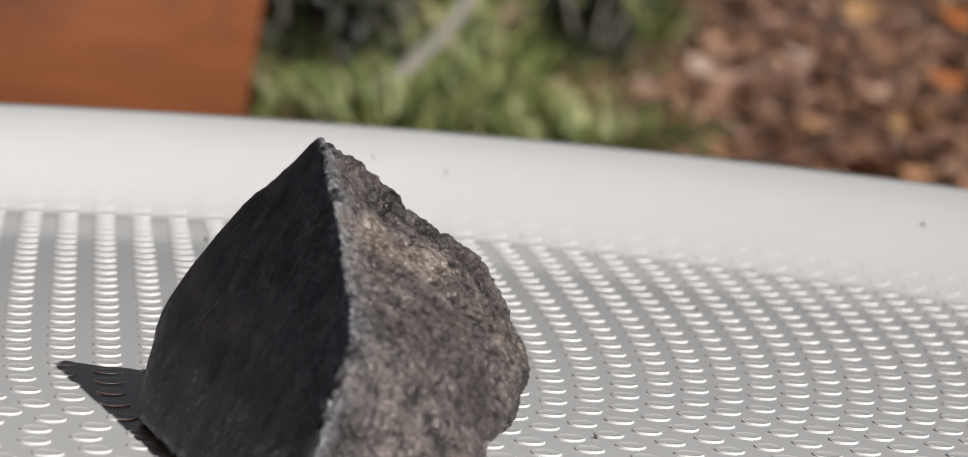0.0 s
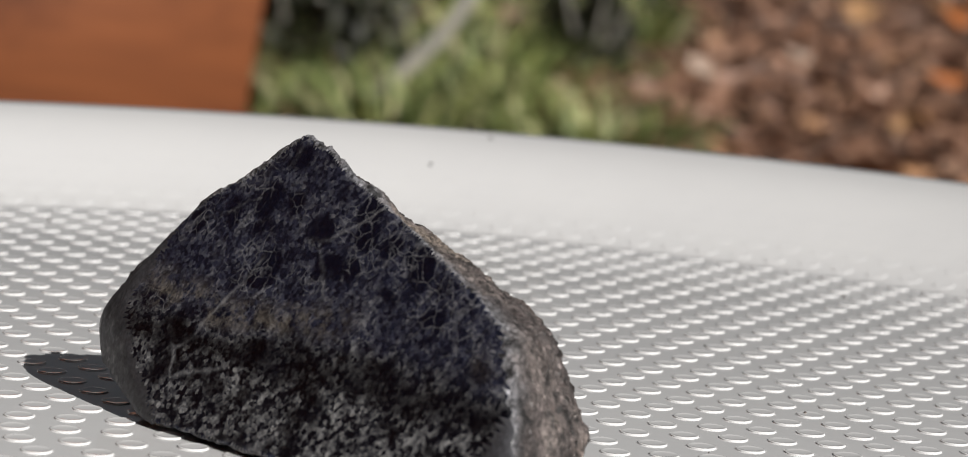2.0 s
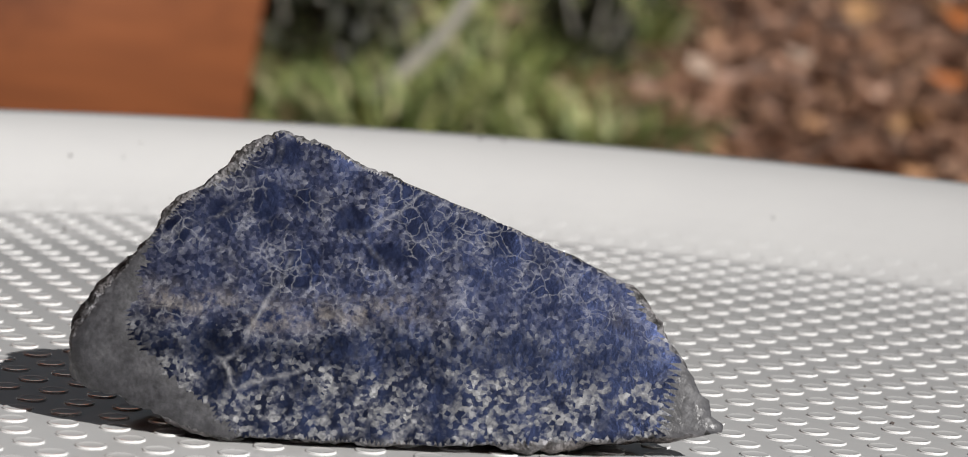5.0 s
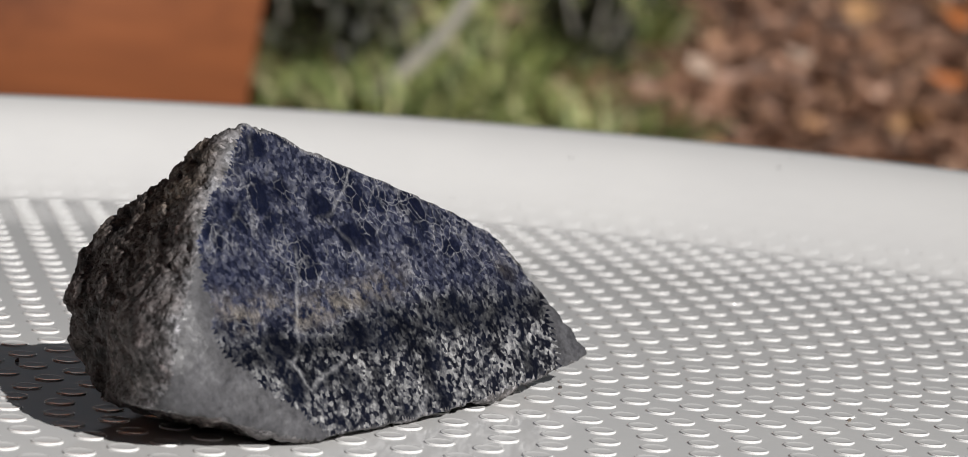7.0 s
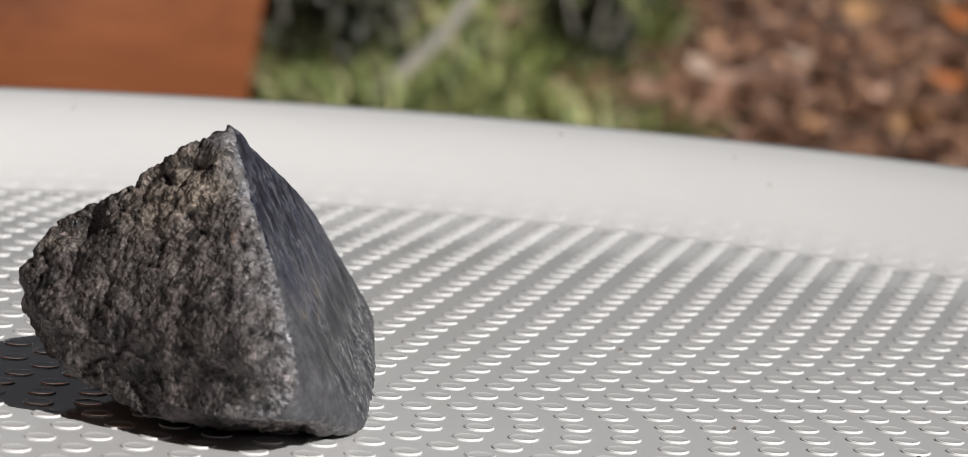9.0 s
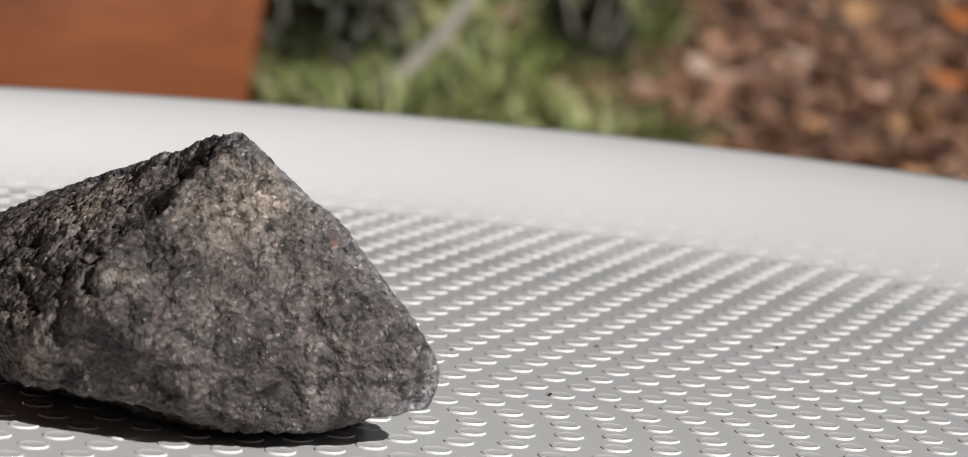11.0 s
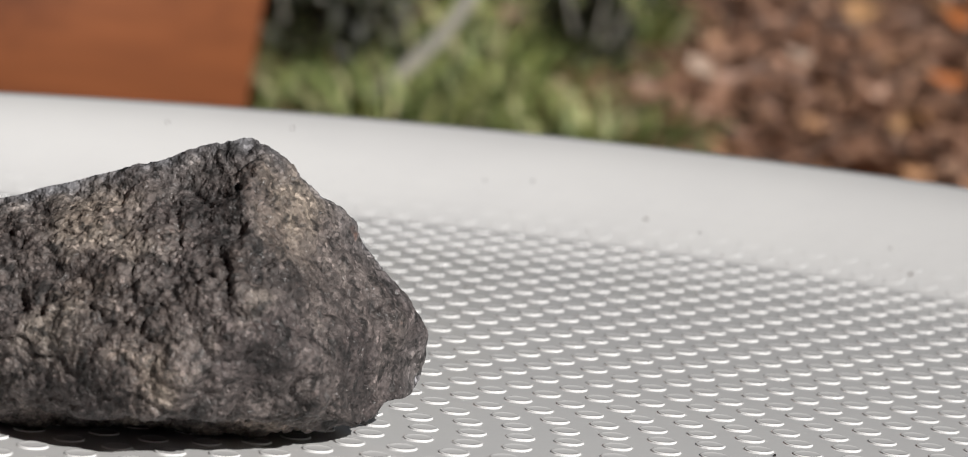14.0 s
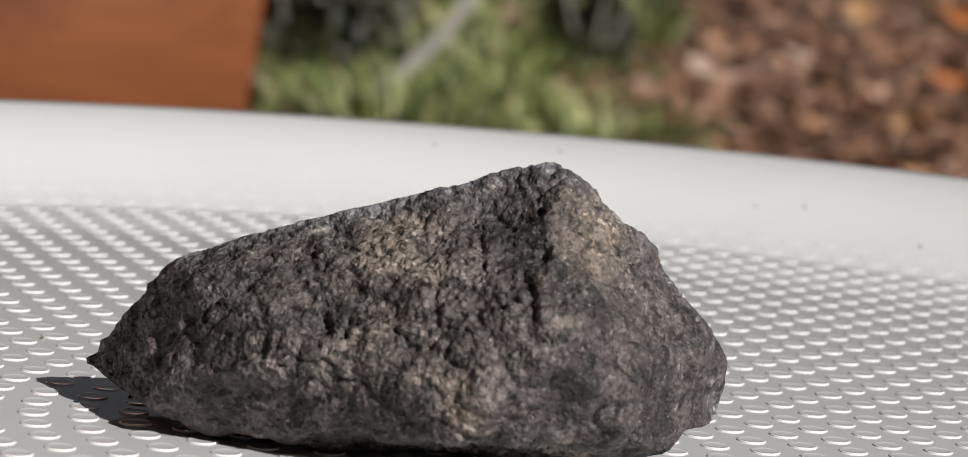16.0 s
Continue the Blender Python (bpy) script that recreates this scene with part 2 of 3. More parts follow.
def litter():
    r = random.Random(11)
    rows = []
    for _ in range(20000):
        y = r.uniform(3.0, 15.0)
        x = r.uniform(-0.35, 0.35) * y
        z = 0.07 * (noise.noise((x * 0.7, y * 0.7, 4.0)) - 0.3) + r.uniform(0.005, 0.05)
        ln = r.choice((0.035, 0.05, 0.07, 0.12)) * r.uniform(0.8, 1.2)
        rows.append(((x, y, z), r.uniform(0, 6.28), ln, ln * r.uniform(0.45, 0.8), (r.gauss(0.15, 0.3), r.gauss(0, 0.3))))
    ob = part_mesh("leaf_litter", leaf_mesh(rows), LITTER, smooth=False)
    tagged(ob, "dry brown and orange fallen leaves on the ground", "leaf litter", kind="stuff")


def fallen_leaf(x, y, size, material, label, seed):
    r = random.Random(seed)
    verts, faces = [(0, 0, 0.02 * size)], []
    outline = [(0.0, -0.5), (0.28, -0.32), (0.22, -0.12), (0.46, 0.05), (0.25, 0.16), (0.14, 0.34), (0.0, 0.55)]
    outline += [(-u, v) for u, v in outline[-2:0:-1]]
    verts += [(u * size, v * size, size * (0.22 * abs(u) + r.uniform(0.0, 0.1))) for u, v in outline]
    n = len(outline)
    faces = [(0, 1 + k, 1 + (k + 1) % n) for k in range(n)]
    verts += [(a, b, c - 0.02 * size) for a, b, c in verts]
    faces += [(n + 1, n + 2 + (k + 1) % n, n + 2 + k) for k in range(n)]
    faces += [(1 + k, n + 2 + k, n + 2 + (k + 1) % n, 1 + (k + 1) % n) for k in range(n)]
    me = bpy.data.meshes.new("fallen_leaf")
    me.from_pydata(verts, [], faces)
    base = new("fallen_leaf")
    part_mesh("blade", me, material, base, smooth=False)
    bm = bmesh.new()
    bmesh.ops.create_cone(bm, cap_ends=True, segments=6, radius1=0.012 * size, radius2=0.02 * size, depth=0.4 * size,
                          matrix=Matrix.Translation((0, -0.66 * size, 0.08 * size)) @ Matrix.Rotation(radians(90), 4, "X"))
    part("stalk", bm, BARK, base)
    base.location, base.rotation_euler = (x, y, 0.05), (0.45 + r.uniform(-0.2, 0.2), r.uniform(-0.3, 0.3), r.uniform(-0.8, 0.8))
    tagged(base, label, "leaf", "single leaves on the litter")


def blade_mesh(r, count, spread, height, width, lean):
    verts, faces = [], []
    for _ in range(count):
        a, d = r.uniform(0, 6.28), spread * math.sqrt(r.random()) * 0.6
        bx, by = d * math.cos(a), d * math.sin(a)
        out = a + r.gauss(0, 0.6)
        h, w, ln = height * r.uniform(0.5, 1.1), width * r.uniform(0.6, 1.3), lean * r.uniform(0.3, 1.3)
        side = (-math.sin(out + r.gauss(0, 0.8)) * w / 2, math.cos(out) * w / 2)
        b = len(verts)
        for k in range(5):
            u = k / 4
            px, py = bx + math.cos(out) * ln * u * u, by + math.sin(out) * ln * u * u
            pz, tw = h * (u - 0.35 * u * u * ln / max(h, 0.01)), 1 - u ** 2
            verts += [(px + side[0] * tw, py + side[1] * tw, pz), (px - side[0] * tw, py - side[1] * tw, pz)]
        faces += [(b + 2 * k, b + 2 * k + 1, b + 2 * k + 3, b + 2 * k + 2) for k in range(4)]
    me = bpy.data.meshes.new("blades")
    me.from_pydata(verts, [], faces)
    return me


def tuft(x, y, height, spread, seed, count=260):
    r = random.Random(seed)
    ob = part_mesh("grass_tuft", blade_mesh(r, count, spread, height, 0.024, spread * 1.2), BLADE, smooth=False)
    ob.location = (x, y, -0.03)
    tagged(ob, "arching tuft of green strap-like leaves on leafy ground", "grass tuft", "tufts behind the tray")


def shrub(x, y, height, width, seed, count=1500):
    r = random.Random(seed)
    base = new("dark_shrub")
    base.location = (x, y, -0.03)
    for k in range(5):
        bm = bmesh.new()
        a = r.uniform(0, 6.28)
        tip = Vector((math.cos(a) * width * 0.35, math.sin(a) * width * 0.35, height * r.uniform(0.6, 0.9)))
        q = tip.to_track_quat("Z", "Y").to_matrix().to_4x4()
        bmesh.ops.create_cone(bm, segments=6, radius1=0.03, radius2=0.008, depth=tip.length, matrix=Matrix.Translation(tip / 2) @ q)
        part("stem", bm, BARK, base)
    rows = []
    for _ in range(count):
        a, u = r.uniform(0, 6.28), r.random() ** 0.5
        z = height * r.uniform(0.05, 1.0)
        d = width * 0.5 * u * (1 - 0.5 * (z / height) ** 2) * (0.8 + 0.4 * noise.noise((a * 2, z * 2, seed)))
        ln = r.uniform(0.06, 0.14)
        rows.append(((d * math.cos(a), d * math.sin(a), z), r.uniform(0, 6.28), ln, ln * 0.5, (r.gauss(0, 0.7), r.gauss(0, 0.7))))
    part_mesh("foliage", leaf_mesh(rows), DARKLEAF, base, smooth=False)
    tagged(base, "dark green leafy shrub with shade put into its leaf colour", "shrub", "shrubs behind the leaf litter")


def branch(a, b, r0, r1):
    bm = bmesh.new()
    a, b = Vector(a), Vector(b)
    rings, n = [], 9
    for k in range(n):
        u = k / (n - 1)
        c = a.lerp(b, u) + Vector((0.02 * math.sin(u * 5), 0, 0.02 * math.sin(u * 7)))
        rad = r0 + (r1 - r0) * u
        rings.append([bm.verts.new(c + Vector((math.cos(t) * rad, math.sin(t) * rad * 0.6, math.sin(t) * rad * 0.8))) for t in np.linspace(0, 2 * np.pi, 8, endpoint=False)])
    for p, q in zip(rings, rings[1:]):
        for j in range(8):
            bm.faces.new((p[j], p[(j + 1) % 8], q[(j + 1) % 8], q[j]))
    bm.faces.new(rings[0])
    bm.faces.new(rings[-1])
    bmesh.ops.recalc_face_normals(bm, faces=bm.faces)
    ob = part("fallen_branch", bm, BARK)
    tagged(ob, "bare grey branch leaning in the greenery", "branch")


def wooden_panel():
    base = new("wooden_panel")
    base.location = (-0.93, 3.0, 0.0)
    bm = bmesh.new()
    outline = [(-0.45, 0.0), (0.612, 0.0), (0.712, 1.0), (-0.45, 1.0)]
    front = [bm.verts.new((x, -0.02, z)) for x, z in outline]
    back = [bm.verts.new((x, 0.02, z)) for x, z in outline]
    bm.faces.new(front)
    bm.faces.new(back[::-1])
    for i in range(4):
        bm.faces.new((front[i], back[i], back[(i + 1) % 4], front[(i + 1) % 4]))
    bmesh.ops.recalc_face_normals(bm, faces=bm.faces)
    bmesh.ops.bevel(bm, geom=list(bm.edges), offset=0.003, segments=2, affect="EDGES")
    part("board", bm, WOOD, base)
    bm = bmesh.new()
    box(bm, -0.45, 0.022, 0.0, -0.37, 0.10, 0.97, 0.003)
    part("post", bm, WOOD, base)
    bm = bmesh.new()
    box(bm, 0.45, 0.022, 0.0, 0.53, 0.10, 0.97, 0.003)
    part("post", bm, WOOD, base)
    tagged(base, "reddish brown stained wooden panel standing on the ground", "panel")


# ---- tray and stone ----
def support_table():
    base = new("support_table")
    bm = bmesh.new()
    bmesh.ops.create_cone(bm, cap_ends=True, segments=64, radius1=0.15, radius2=0.15, depth=0.02, matrix=Matrix.Translation((-0.02, -0.035, Z0 + FLOOR - 0.0165)))
    part("tabletop", bm, UNDER, base)
    bm = bmesh.new()
    bmesh.ops.create_cone(bm, cap_ends=True, segments=32, radius1=0.03, radius2=0.03, depth=Z0 + FLOOR - 0.045, matrix=Matrix.Translation((-0.02, -0.035, (Z0 + FLOOR - 0.045) / 2 + 0.02)))
    part("column", bm, UNDER, base)
    bm = bmesh.new()
    bmesh.ops.create_cone(bm, cap_ends=True, segments=48, radius1=0.2, radius2=0.18, depth=0.025, matrix=Matrix.Translation((-0.02, -0.035, 0.0125)))
    part("foot", bm, UNDER, base)
    tagged(base, "dark steel pedestal table under the white tray", "table")


TRAY_C = (-0.0055, -0.0015)
R_FLOOR, R_RIM, Z_RIM = 0.1843, 0.2451, -0.0081


def profile_z(r):
    """Height of the tray's upper side at radius r."""
    if r <= R_FLOOR:
        return FLOOR
    u = min((r - R_FLOOR) / (R_RIM - R_FLOOR), 1.0)
    return FLOOR + (Z_RIM - FLOOR) * (0.8 * u + 1.2 * u * u - u * u * u)


def tray():
    base = new("round_tray")
    prof = [(0.0005, FLOOR)] + [(r, FLOOR) for r in np.linspace(0.02, R_FLOOR - 0.002, 8)] + [(R_FLOOR - 0.0002, FLOOR)]
    prof += [(r, profile_z(r)) for r in np.linspace(R_FLOOR + 0.0003, R_RIM - 0.006, 22)]
    prof += [(R_RIM - 0.0045, Z_RIM - 0.0012)]
    for a in np.linspace(85, -60, 9):      # flat flange, then a rolled lip
        prof.append((R_RIM - 0.0016 + 0.0016 * math.cos(radians(a)), Z_RIM - 0.0026 + 0.0016 * math.sin(radians(a))))
    prof += [(R_RIM - 0.004, Z_RIM - 0.007), (R_FLOOR, FLOOR - 0.004), (0.0005, FLOOR - 0.004)]
    body = part_mesh("pan", lathe(prof, 256), ENAMEL, base)
    body.location = (*TRAY_C, 0)
    # stamped flat-topped dots: ring n carries 6 n of them
    verts, faces = [], []
    seg, pitch, first = 16, 0.0061, radians(-142.2)
    ring = [(1.0, 0.0), (0.985, 0.5), (0.96, 0.84), (0.92, 0.98), (0.87, 0.97), (0.74, 0.8), (0.5, 0.74)]
    rad, high = 0.00195, 0.00022
    for r, a in [(pitch * n, first + math.pi / 3 * (j + 0.5) / n) for n in range(1, 35) for j in range(6 * n)]:
        x, y, z = r * math.cos(a), r * math.sin(a), profile_z(r) - 0.00004
        fade = 1.0 if r < R_FLOOR - 0.001 else max(0.25, 0.85 - (r - R_FLOOR) / 0.03)
        slope = (profile_z(r + 0.001) - profile_z(r - 0.001)) / 0.002
        b = len(verts)
        for k, h in ring:
            for j in range(seg):
                t = 2 * math.pi * j / seg
                dx, dy = rad * k * math.cos(t), rad * k * math.sin(t)
                verts.append((x + dx, y + dy, z + h * high * fade + slope * (dx * math.cos(a) + dy * math.sin(a))))
        verts.append((x, y, z + high * fade * 0.72))
        for i in range(len(ring) - 1):
            for j in range(seg):
                faces.append((b + i * seg + j, b + i * seg + (j + 1) % seg, b + (i + 1) * seg + (j + 1) % seg, b + (i + 1) * seg + j))
        o = b + (len(ring) - 1) * seg
        faces += [(o + j, o + (j + 1) % seg, b + len(ring) * seg) for j in range(seg)]
    me = bpy.data.meshes.new("dots")
    me.from_pydata(verts, [], faces)
    dots = part_mesh("raised_dots", me, ENAMEL, base, "low round white dots stamped over the tray floor")
    dots["kind"] = "stuff"
    dots.location = (*TRAY_C, 0)
    tagged(base, "round white enamelled tray with raised dots and sloping rim", "tray")
    return base


STONE_O = Vector((0.008, 0.0, -0.010))
# facets of the stone: azimuth, elevation (degrees), distance (mm)
SAWN = [(-160, 29, 15.7), (-154, 34, 18.7), (-148, 35, 21.8), (-157, 24, 19.6)]
CUT = [(-177, 8, 25.2), (178, 31, 23.4), (144, -22, 35.5)]
RIND = [(0, -90, 10.8), (112, 36, 27.1), (79, 2, 22.3), (-19, 29, 19.8), (-73, 40, 33.2), (15, -72, 11.0), (-13, 55, 14.4), (127, -74, 16.4), (-43, -60, 23.2), (35, -53, 16.0), (59, 25, 21.1), (-1, -9, 17.9), (74, 34, 19.0), (-142, -71, 19.0), (-37, 62, 18.5), (-43, 21, 27.9), (4, 25, 16.5), (102, -64, 20.0), (107, 54, 24.7), (-8, -27, 18.2), (44, -58, 14.9), (40, -22, 18.3), (92, -77, 14.8), (112, -1, 34.3), (-71, -10, 48.9)]


# hollows worn into the rind: place (mm), radius, depth
HOLLOWS = [((7, 3, 9), 4.0, 2.0), ((12, 9, 4), 3.5, 1.8), ((16, 14, 1), 3.0, 1.3), ((24, -14, -6), 4.0, 0.6), ((22, -30, -12), 3.5, 0.8),
           ((27, -33, -12), 3.0, 1.6), ((8, -8, 6), 2.5, 0.9)]
# undercut ends: azimuth, start (mm from the middle), run, lift
UNDERCUTS = [(-71, 39, 7, 3.8), (112, 24, 4, 4.0), (95, 17, 7, 2.0), (55, 12, 8, 2.2), (20, 11, 8, 1.8)]
# raised points: place (mm), radius, height
CRESTS = [((0.5, 7.2, 13.2), 4.5, 0.9), ((4, 1, 11.5), 3.5, 1.2), ((8, -6, 8), 3.5, 1.0)]


def stone():
    base = new("rock")
    bm = bmesh.new()
    bmesh.ops.create_icosphere(bm, subdivisions=7, radius=1)
    rows = SAWN + CUT + RIND
    N = np.array([(math.cos(radians(e)) * math.cos(radians(a)), math.cos(radians(e)) * math.sin(radians(a)), math.sin(radians(e))) for a, e, d in rows])
    D = np.array([d / 1000 for a, e, d in rows])
    dirs = np.array([v.co.normalized() for v in bm.verts])
    den = dirs @ N.T
    r = np.where(den > 1e-4, D / np.maximum(den, 1e-4), 1.0)
    r = r / 0.02
    rad = 0.02 / (np.sum((1 / r) ** 60, axis=1) ** (1 / 60))      # rounds the edges a little
    wk = (1 / r) ** 60
    normals = wk @ N / wk.sum(axis=1)[:, None]
    normals /= np.linalg.norm(normals, axis=1)[:, None]
    ns, nc = len(SAWN), len(SAWN) + len(CUT)
    r = r * 0.02
    sawn, cut, rind = r[:, :ns].min(axis=1), r[:, ns:nc].min(axis=1), r[:, nc:].min(axis=1)
    kind = np.argmin(np.stack([sawn, cut, rind]), axis=0)
    gap = np.minimum(sawn, cut) - rind
    rough = np.clip((gap + 0.0002) / 0.0014, 0, 1)
    fringe, recess_shades = np.zeros(len(rad)), np.zeros(len(rad))
    for i, v in enumerate(bm.verts):
        d = Vector(dirs[i])
        s = d * (rad[i] * 1000)
        big = noise.noise(s * 0.085 + Vector((5, 1, 2)))
        mid = noise.noise(s * 0.26 + Vector((0, 3, 0)))
        f1, f2 = (noise.voronoi(s * q + Vector((3 * w + 2 * small, w, 2 * small)))[0] for q, w, small in ((0.19, 0.0, 0.0), (0.62, 0.0, 0.0)))
        lump, knob = f1[0], f2[0]
        seam = min((f1[1] - f1[0]) * 6, 1.0)
        pits = noise.noise(s * 1.9 + Vector((9, 9, 9)))
        n = rough[i] * (0.0013 * big + 0.0007 * mid + 0.00045 * (0.42 - lump) + 0.00022 * (0.45 - knob) + 0.0004 * (seam - 0.8) + 0.00036 * pits)
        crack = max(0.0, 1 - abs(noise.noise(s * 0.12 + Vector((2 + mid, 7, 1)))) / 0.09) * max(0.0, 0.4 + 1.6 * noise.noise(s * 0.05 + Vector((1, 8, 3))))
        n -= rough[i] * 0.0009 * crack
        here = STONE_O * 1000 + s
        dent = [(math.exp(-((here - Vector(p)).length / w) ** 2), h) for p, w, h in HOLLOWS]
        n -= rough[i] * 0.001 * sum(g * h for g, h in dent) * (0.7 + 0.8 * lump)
        # weight of the painted shade: first three hollows, plus the cracks
        recess_shades[i] = min(1.0, sum(g for g, h in dent[:3]) + 0.55 * crack)
        n += (1 - rough[i]) * (0.00010 * mid + 0.00004 * pits)
        v.co = STONE_O + d * rad[i] + Vector(normals[i]) * n
        v.co.z += 0.001 * sum(h * math.exp(-((here - Vector(p)).length / w) ** 2) for p, w, h in CRESTS)
        for az, start, run, lift in UNDERCUTS:
            along = (v.co.x - STONE_O.x) * math.cos(radians(az)) + (v.co.y - STONE_O.y) * math.sin(radians(az))
            e = min(max((along * 1000 - start + 1.5 * mid) / run, 0.0), 1.0)
            low = FLOOR + 0.001 * (lift * e + 0.5 * e * mid)
            v.co.z = max(v.co.z, low + 0.12 * (v.co.z - FLOOR)) if e > 0 else v.co.z
        if v.co.z < FLOOR + 0.0003:
            v.co.z = FLOOR + 0.0003
        fringe[i] = math.exp(-max(gap[i] + 0.0016 * mid, 0) / 0.0034)
    bm.verts.layers.float.new("rind")
    layer2 = bm.verts.layers.float.new("recess_shade")
    layer = bm.verts.layers.float["rind"]
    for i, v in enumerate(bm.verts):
        v[layer], v[layer2] = fringe[i], recess_shades[i]
    for i, v in enumerate(bm.verts):
        wave = 0.0016 * noise.noise(v.co * 250)
        if kind[i] == 0 and v.co.y + wave > 0.0215 + 0.3 * (v.co.z + 0.008):
            kind[i] = 1
        elif kind[i] == 1 and v.co.y + wave < 0.0195 + 0.3 * (v.co.z + 0.008):
            kind[i] = 0
        if kind[i] == 0 and v.co.y + wave < -0.0440:
            kind[i] = 3
    margin = np.minimum(cut, rind) - sawn
    for i, v in enumerate(bm.verts):     # broken border of the sawn face
        if kind[i] == 0 and margin[i] < 0.0007 + 0.0006 * noise.noise(v.co * 700):
            kind[i] = 1 if cut[i] < rind[i] else 2
    face_kind = [int(np.bincount([kind[v.index] for v in f.verts], minlength=4).argmax()) for f in bm.faces]
    for name, which, mat, label in (("sawn_face", 0, POLISHED, "flat polished dark face with pale veins, reflected sky blue put into its colour"),
                                    ("cut_corner", 1, CHAMFER, "smooth grey cut corner"),
                                    ("cut_end", 3, CHAMFER, "small smooth grey cut at the narrow end"),
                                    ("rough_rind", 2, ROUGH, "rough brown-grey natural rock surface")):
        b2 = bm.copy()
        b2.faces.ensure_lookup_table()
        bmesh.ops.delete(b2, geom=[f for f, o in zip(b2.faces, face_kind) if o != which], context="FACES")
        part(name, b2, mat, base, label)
    bm.free()
    tagged(base, "dark rough rock with one sawn polished black face, tinted like reflected sky", "rock")
    return base


def crumbs():
    """Grains that have fallen on the tray."""
    r = random.Random(77)
    bm = bmesh.new()
    spots = [(-0.2176, -0.0752), (-0.2264, -0.0520)]
    for _ in range(70):
        a, d = r.uniform(0, 6.28), math.sqrt(r.uniform(0.0006, 0.055))
        spots.append((d * math.cos(a), d * math.sin(a)))
    for x, y in spots:
        z = profile_z(math.hypot(x - TRAY_C[0], y - TRAY_C[1]))
        size = r.uniform(0.00010, 0.00032)
        m = Matrix.Translation((x, y, z + size * 0.5)) @ Euler((r.random() * 6, r.random() * 6, r.random() * 6)).to_matrix().to_4x4() @ Matrix.Diagonal((size, size * 1.5, size * 0.9, 1))
        bmesh.ops.create_icosphere(bm, subdivisions=1, radius=1, matrix=m)
    ob = part("rock_crumbs", bm, ROUGH, smooth=False)
    tagged(ob, "tiny dark rock grains scattered on the white tray", "crumbs", kind="stuff")
    return ob


def unseen_wall():
    bm = bmesh.new()
    # added out of view behind the camera to block sky light and reflections
    box(bm, -6, -3.6, 0.0, 2.4, -3.35, 5.2)
    for k in range(26):
        box(bm, -6, -3.35, 0.2 * k + 0.004, 2.4, -3.325, 0.2 * k + 0.196, 0.004)
    # added sunlit wing, out of view, bounces warm light into the shadows
    box(bm, -2.45, -3.3, 0.0, -2.2, 1.6, 2.7)
    for k in range(13):
        box(bm, -2.2, -3.3, 0.2 * k + 0.004, -2.175, 1.6, 0.2 * k + 0.196, 0.004)
    tagged(part("wall_unseen", bm, WOOD), "unseen brown timber-clad wall added to block sky and bounce warm light", "wall", kind="structure")


ground()
unseen_wall()
litter()
wooden_panel()
ORANGE = mat_plain("orange_leaf", [(0.3, (0.34, 0.10, 0.025)), (0.7, (0.46, 0.16, 0.045))], 30)
OCHRE = mat_plain("ochre_leaf", [(0.3, (0.30, 0.16, 0.07)), (0.7, (0.40, 0.23, 0.11))], 30)
PALE = mat_plain("pale_leaf", [(0.3, (0.36, 0.26, 0.20)), (0.7, (0.50, 0.38, 0.30))], 30)
for k, (x, y, size, m, tone) in enumerate(((1.28, 8.17, 0.13, ORANGE, "bright orange"), (0.99, 6.85, 0.08, OCHRE, "ochre"), (0.75, 6.69, 0.08, OCHRE, "ochre"),
                                           (1.36, 11.06, 0.20, OCHRE, "ochre"), (1.74, 11.12, 0.18, ORANGE, "bright orange"), (0.91, 8.77, 0.12, PALE, "pale tan"),
                                           (0.57, 8.07, 0.10, PALE, "pale tan"))):
    fallen_leaf(x, y, size, m, tone + " dry leaf lying on brown leaf litter", 40 + k)
for k in range(75):
    rr = random.Random(100 + k)
    yy = 5.6 + 6.2 * rr.random() ** 1.3
    tuft(rr.uniform(-0.085, 0.050) * yy, yy, rr.uniform(0.10, 0.28), rr.uniform(0.16, 0.32), 200 + k, 80)
for k in range(16):
    rr = random.Random(500 + k)
    shrub(-9 + 1.25 * k + rr.uniform(-0.4, 0.4), 15.5 + rr.uniform(-0.8, 1.5), rr.uniform(2.2, 4.2), rr.uniform(1.6, 2.6), 600 + k)
for k in range(9):
    rr = random.Random(900 + k)
    shrub(-17.5 + 1.6 * k, 14.0 + rr.uniform(-0.6, 1.0) + 0.25 * k, rr.uniform(6.0, 7.5), rr.uniform(2.6, 3.4), 950 + k, 2600)
# small near-black shrubs added to stand in for deep shade between the tufts
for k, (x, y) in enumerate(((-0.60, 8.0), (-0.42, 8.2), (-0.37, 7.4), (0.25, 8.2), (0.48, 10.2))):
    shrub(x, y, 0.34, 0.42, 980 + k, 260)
branch((-0.325, 6.3, 0.0), (0.02, 6.5, 0.42), 0.017, 0.020)
support_table()
TRAY = tray()
CRUMBS = crumbs()
ROCK = stone()

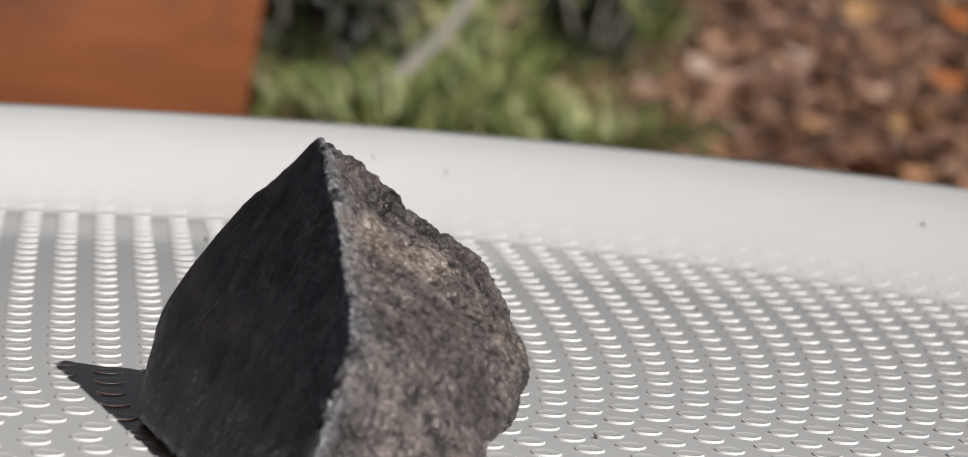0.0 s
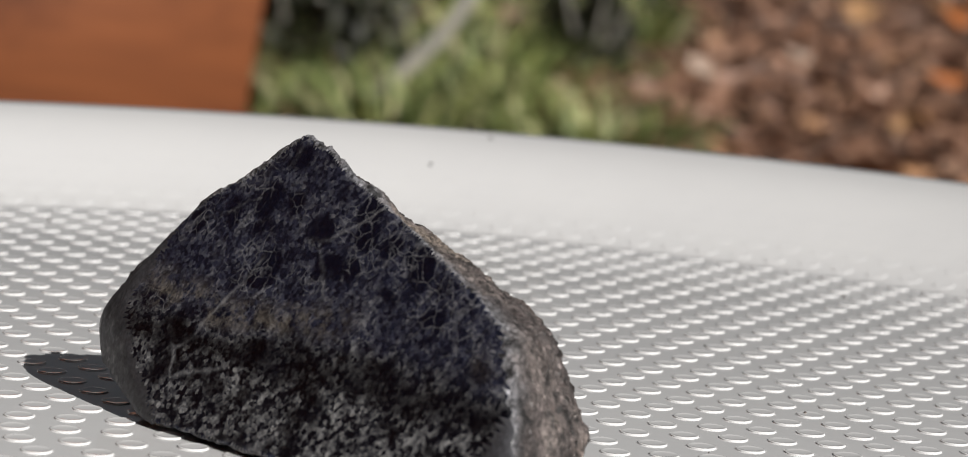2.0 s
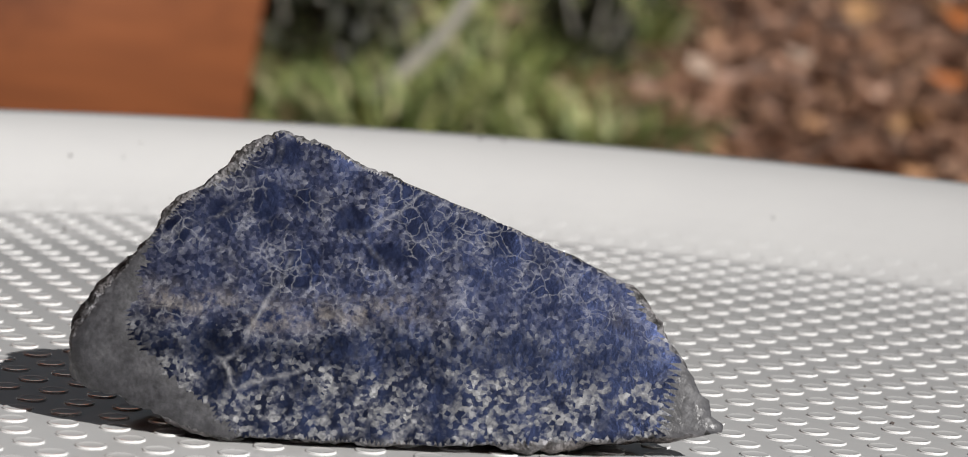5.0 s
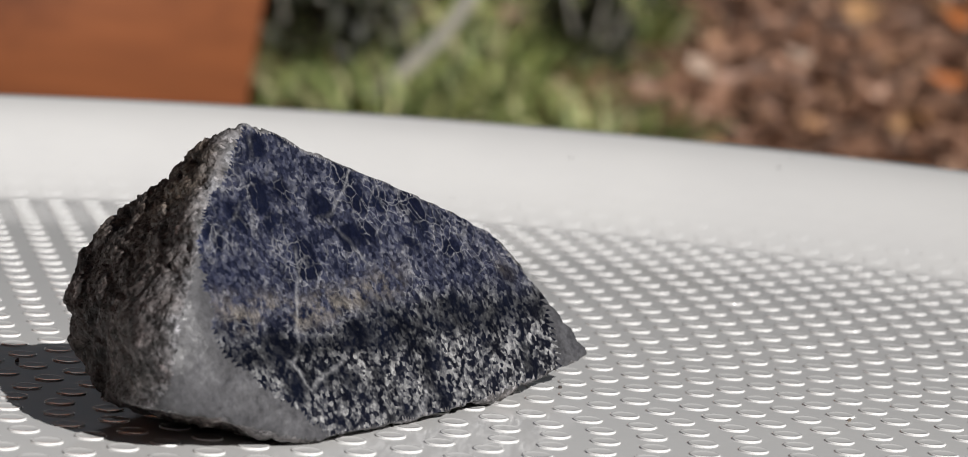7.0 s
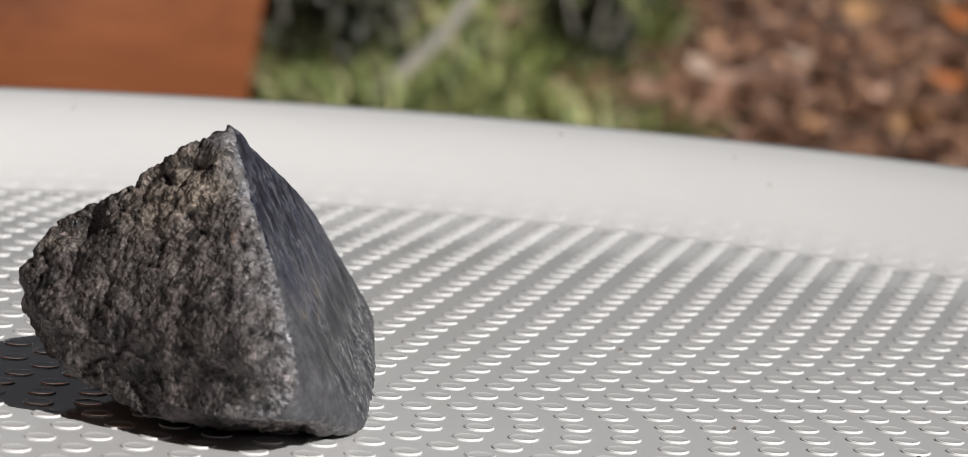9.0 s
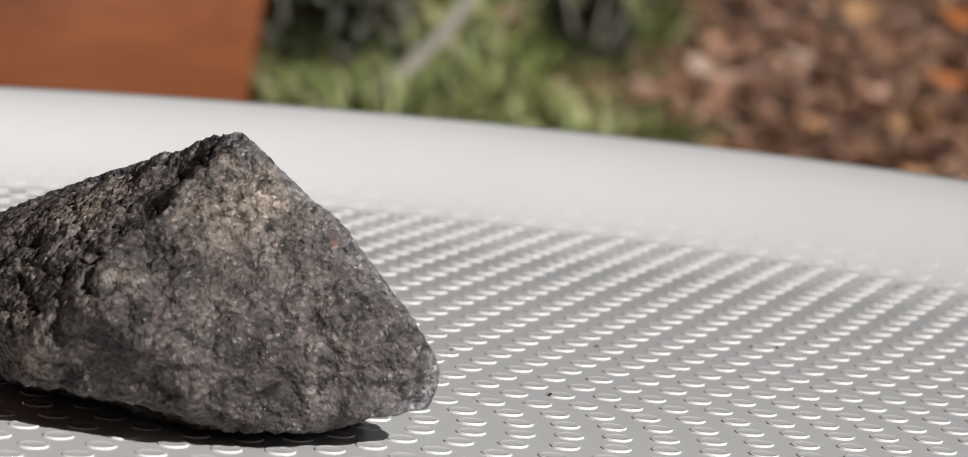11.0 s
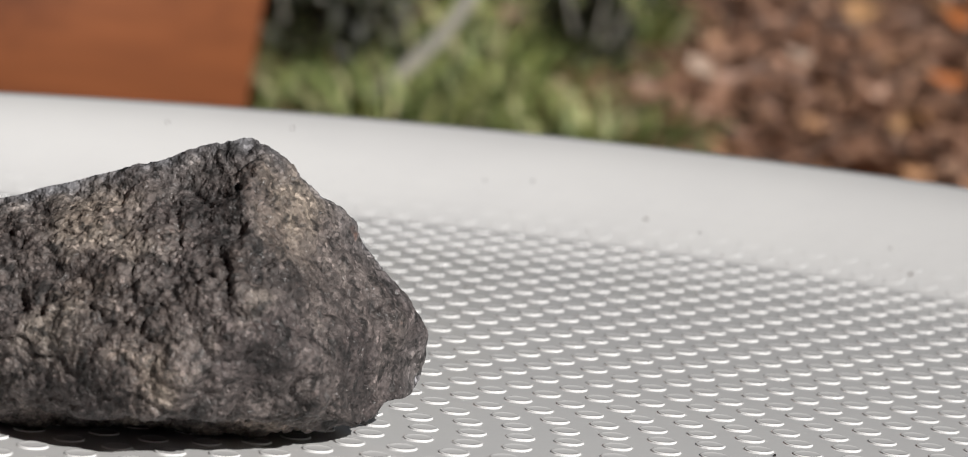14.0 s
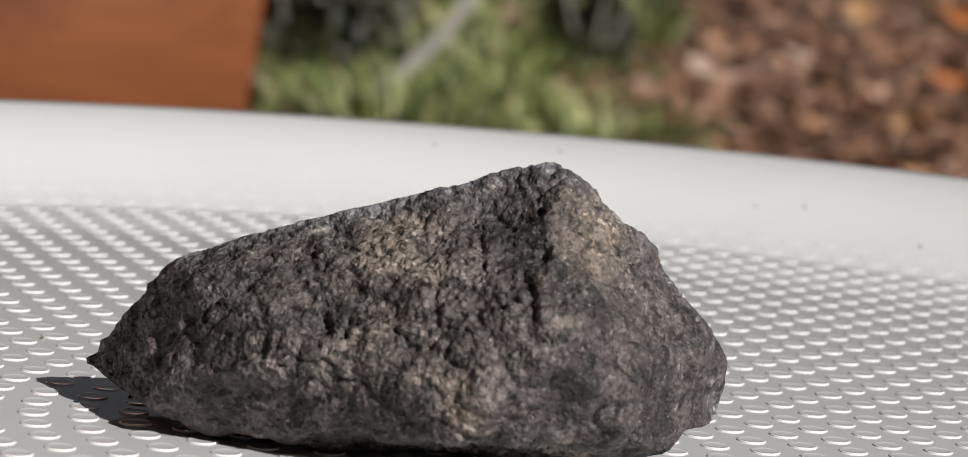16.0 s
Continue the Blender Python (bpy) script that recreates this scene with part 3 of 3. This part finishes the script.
# the tray is turned by unseen means; the rock rides on it: seconds, turn, x, y, z (mm), two small tilts (degrees)
RIDE = [(0.0, 0.0, -20.7, -49.0, 1.1, -0.21, 0.14), (0.5, 6.0, -20.9, -47.2, 0.9, -0.34, 0.12), (1.0, 12.4, -20.8, -44.2, 0.6, -0.36, -0.04),
        (1.5, 18.0, -20.1, -40.4, 0.3, -0.25, 0.03), (2.0, 25.5, -19.9, -34.9, -0.3, 0.0, 0.03), (2.5, 33.6, -19.5, -32.9, -0.5, -0.03, 0.2),
        (3.0, 41.8, -19.1, -30.9, -0.7, -0.13, 0.23), (3.5, 50.8, -18.7, -30.3, -0.5, -0.3, -0.04), (4.0, 59.8, -18.6, -27.4, -0.7, -0.35, -0.31),
        (4.2, 61.3, -18.5, -25.7, -0.7, -0.38, -0.4), (6.3, 109.7, -22.3, -31.8, 1.0, -0.43, -0.21), (6.5, 113.8, -22.7, -32.3, 1.2, -0.35, -0.18),
        (7.0, 125.6, -24.3, -29.4, 1.0, -0.06, -0.16), (7.5, 133.4, -25.0, -28.2, 0.8, 0.01, -0.08), (8.0, 139.7, -26.1, -27.2, 0.7, 0.06, 0.02),
        (8.5, 147.1, -27.0, -26.9, 0.8, 0.11, 0.03), (9.0, 160.2, -28.8, -26.8, 0.7, 0.15, -0.02), (9.2, 166.0, -29.6, -25.3, 0.3, 0.09, 0.12),
        (11.3, 221.7, -33.7, -29.3, 0.1, 0.08, 0.59), (11.5, 226.3, -33.7, -28.5, -0.1, 0.14, 0.6), (12.0, 230.3, -34.8, -29.6, -0.3, 0.15, 0.66),
        (12.5, 241.5, -34.5, -29.5, -0.6, -0.02, 0.54), (13.0, 249.1, -34.6, -30.0, -0.6, -0.08, 0.55), (13.5, 257.6, -34.0, -30.5, -0.7, -0.13, 0.52),
        (14.0, 258.0, -35.7, -31.1, -0.6, -0.06, 0.48), (14.5, 256.2, -34.4, -30.6, -0.6, -0.12, 0.52), (15.0, 256.4, -33.6, -29.7, -0.6, -0.15, 0.51),
        (15.3, 256.5, -31.1, -28.8, -0.6, -0.15, 0.53), (15.5, 256.7, -18.0, -25.2, -0.6, -0.14, 0.55), (15.8, 254.5, 1.5, -32.5, -0.5, -0.14, 0.5),
        (16.0, 253.9, 1.2, -33.6, -0.5, -0.14, 0.49)]


def ride(turn, x, y, z, a, b):
    m = Matrix.Rotation(radians(a), 4, "X") @ Matrix.Rotation(radians(b), 4, "Y") @ Matrix.Rotation(radians(turn), 4, "Z")
    return Matrix.Translation((x / 1000, y / 1000, Z0 + z / 1000)) @ m


def motions():
    rows = [(t, ride(*v)) for t, *v in RIDE]
    walk(TRAY, rows)
    walk(ROCK, rows)
    walk(CRUMBS, rows)


motions()
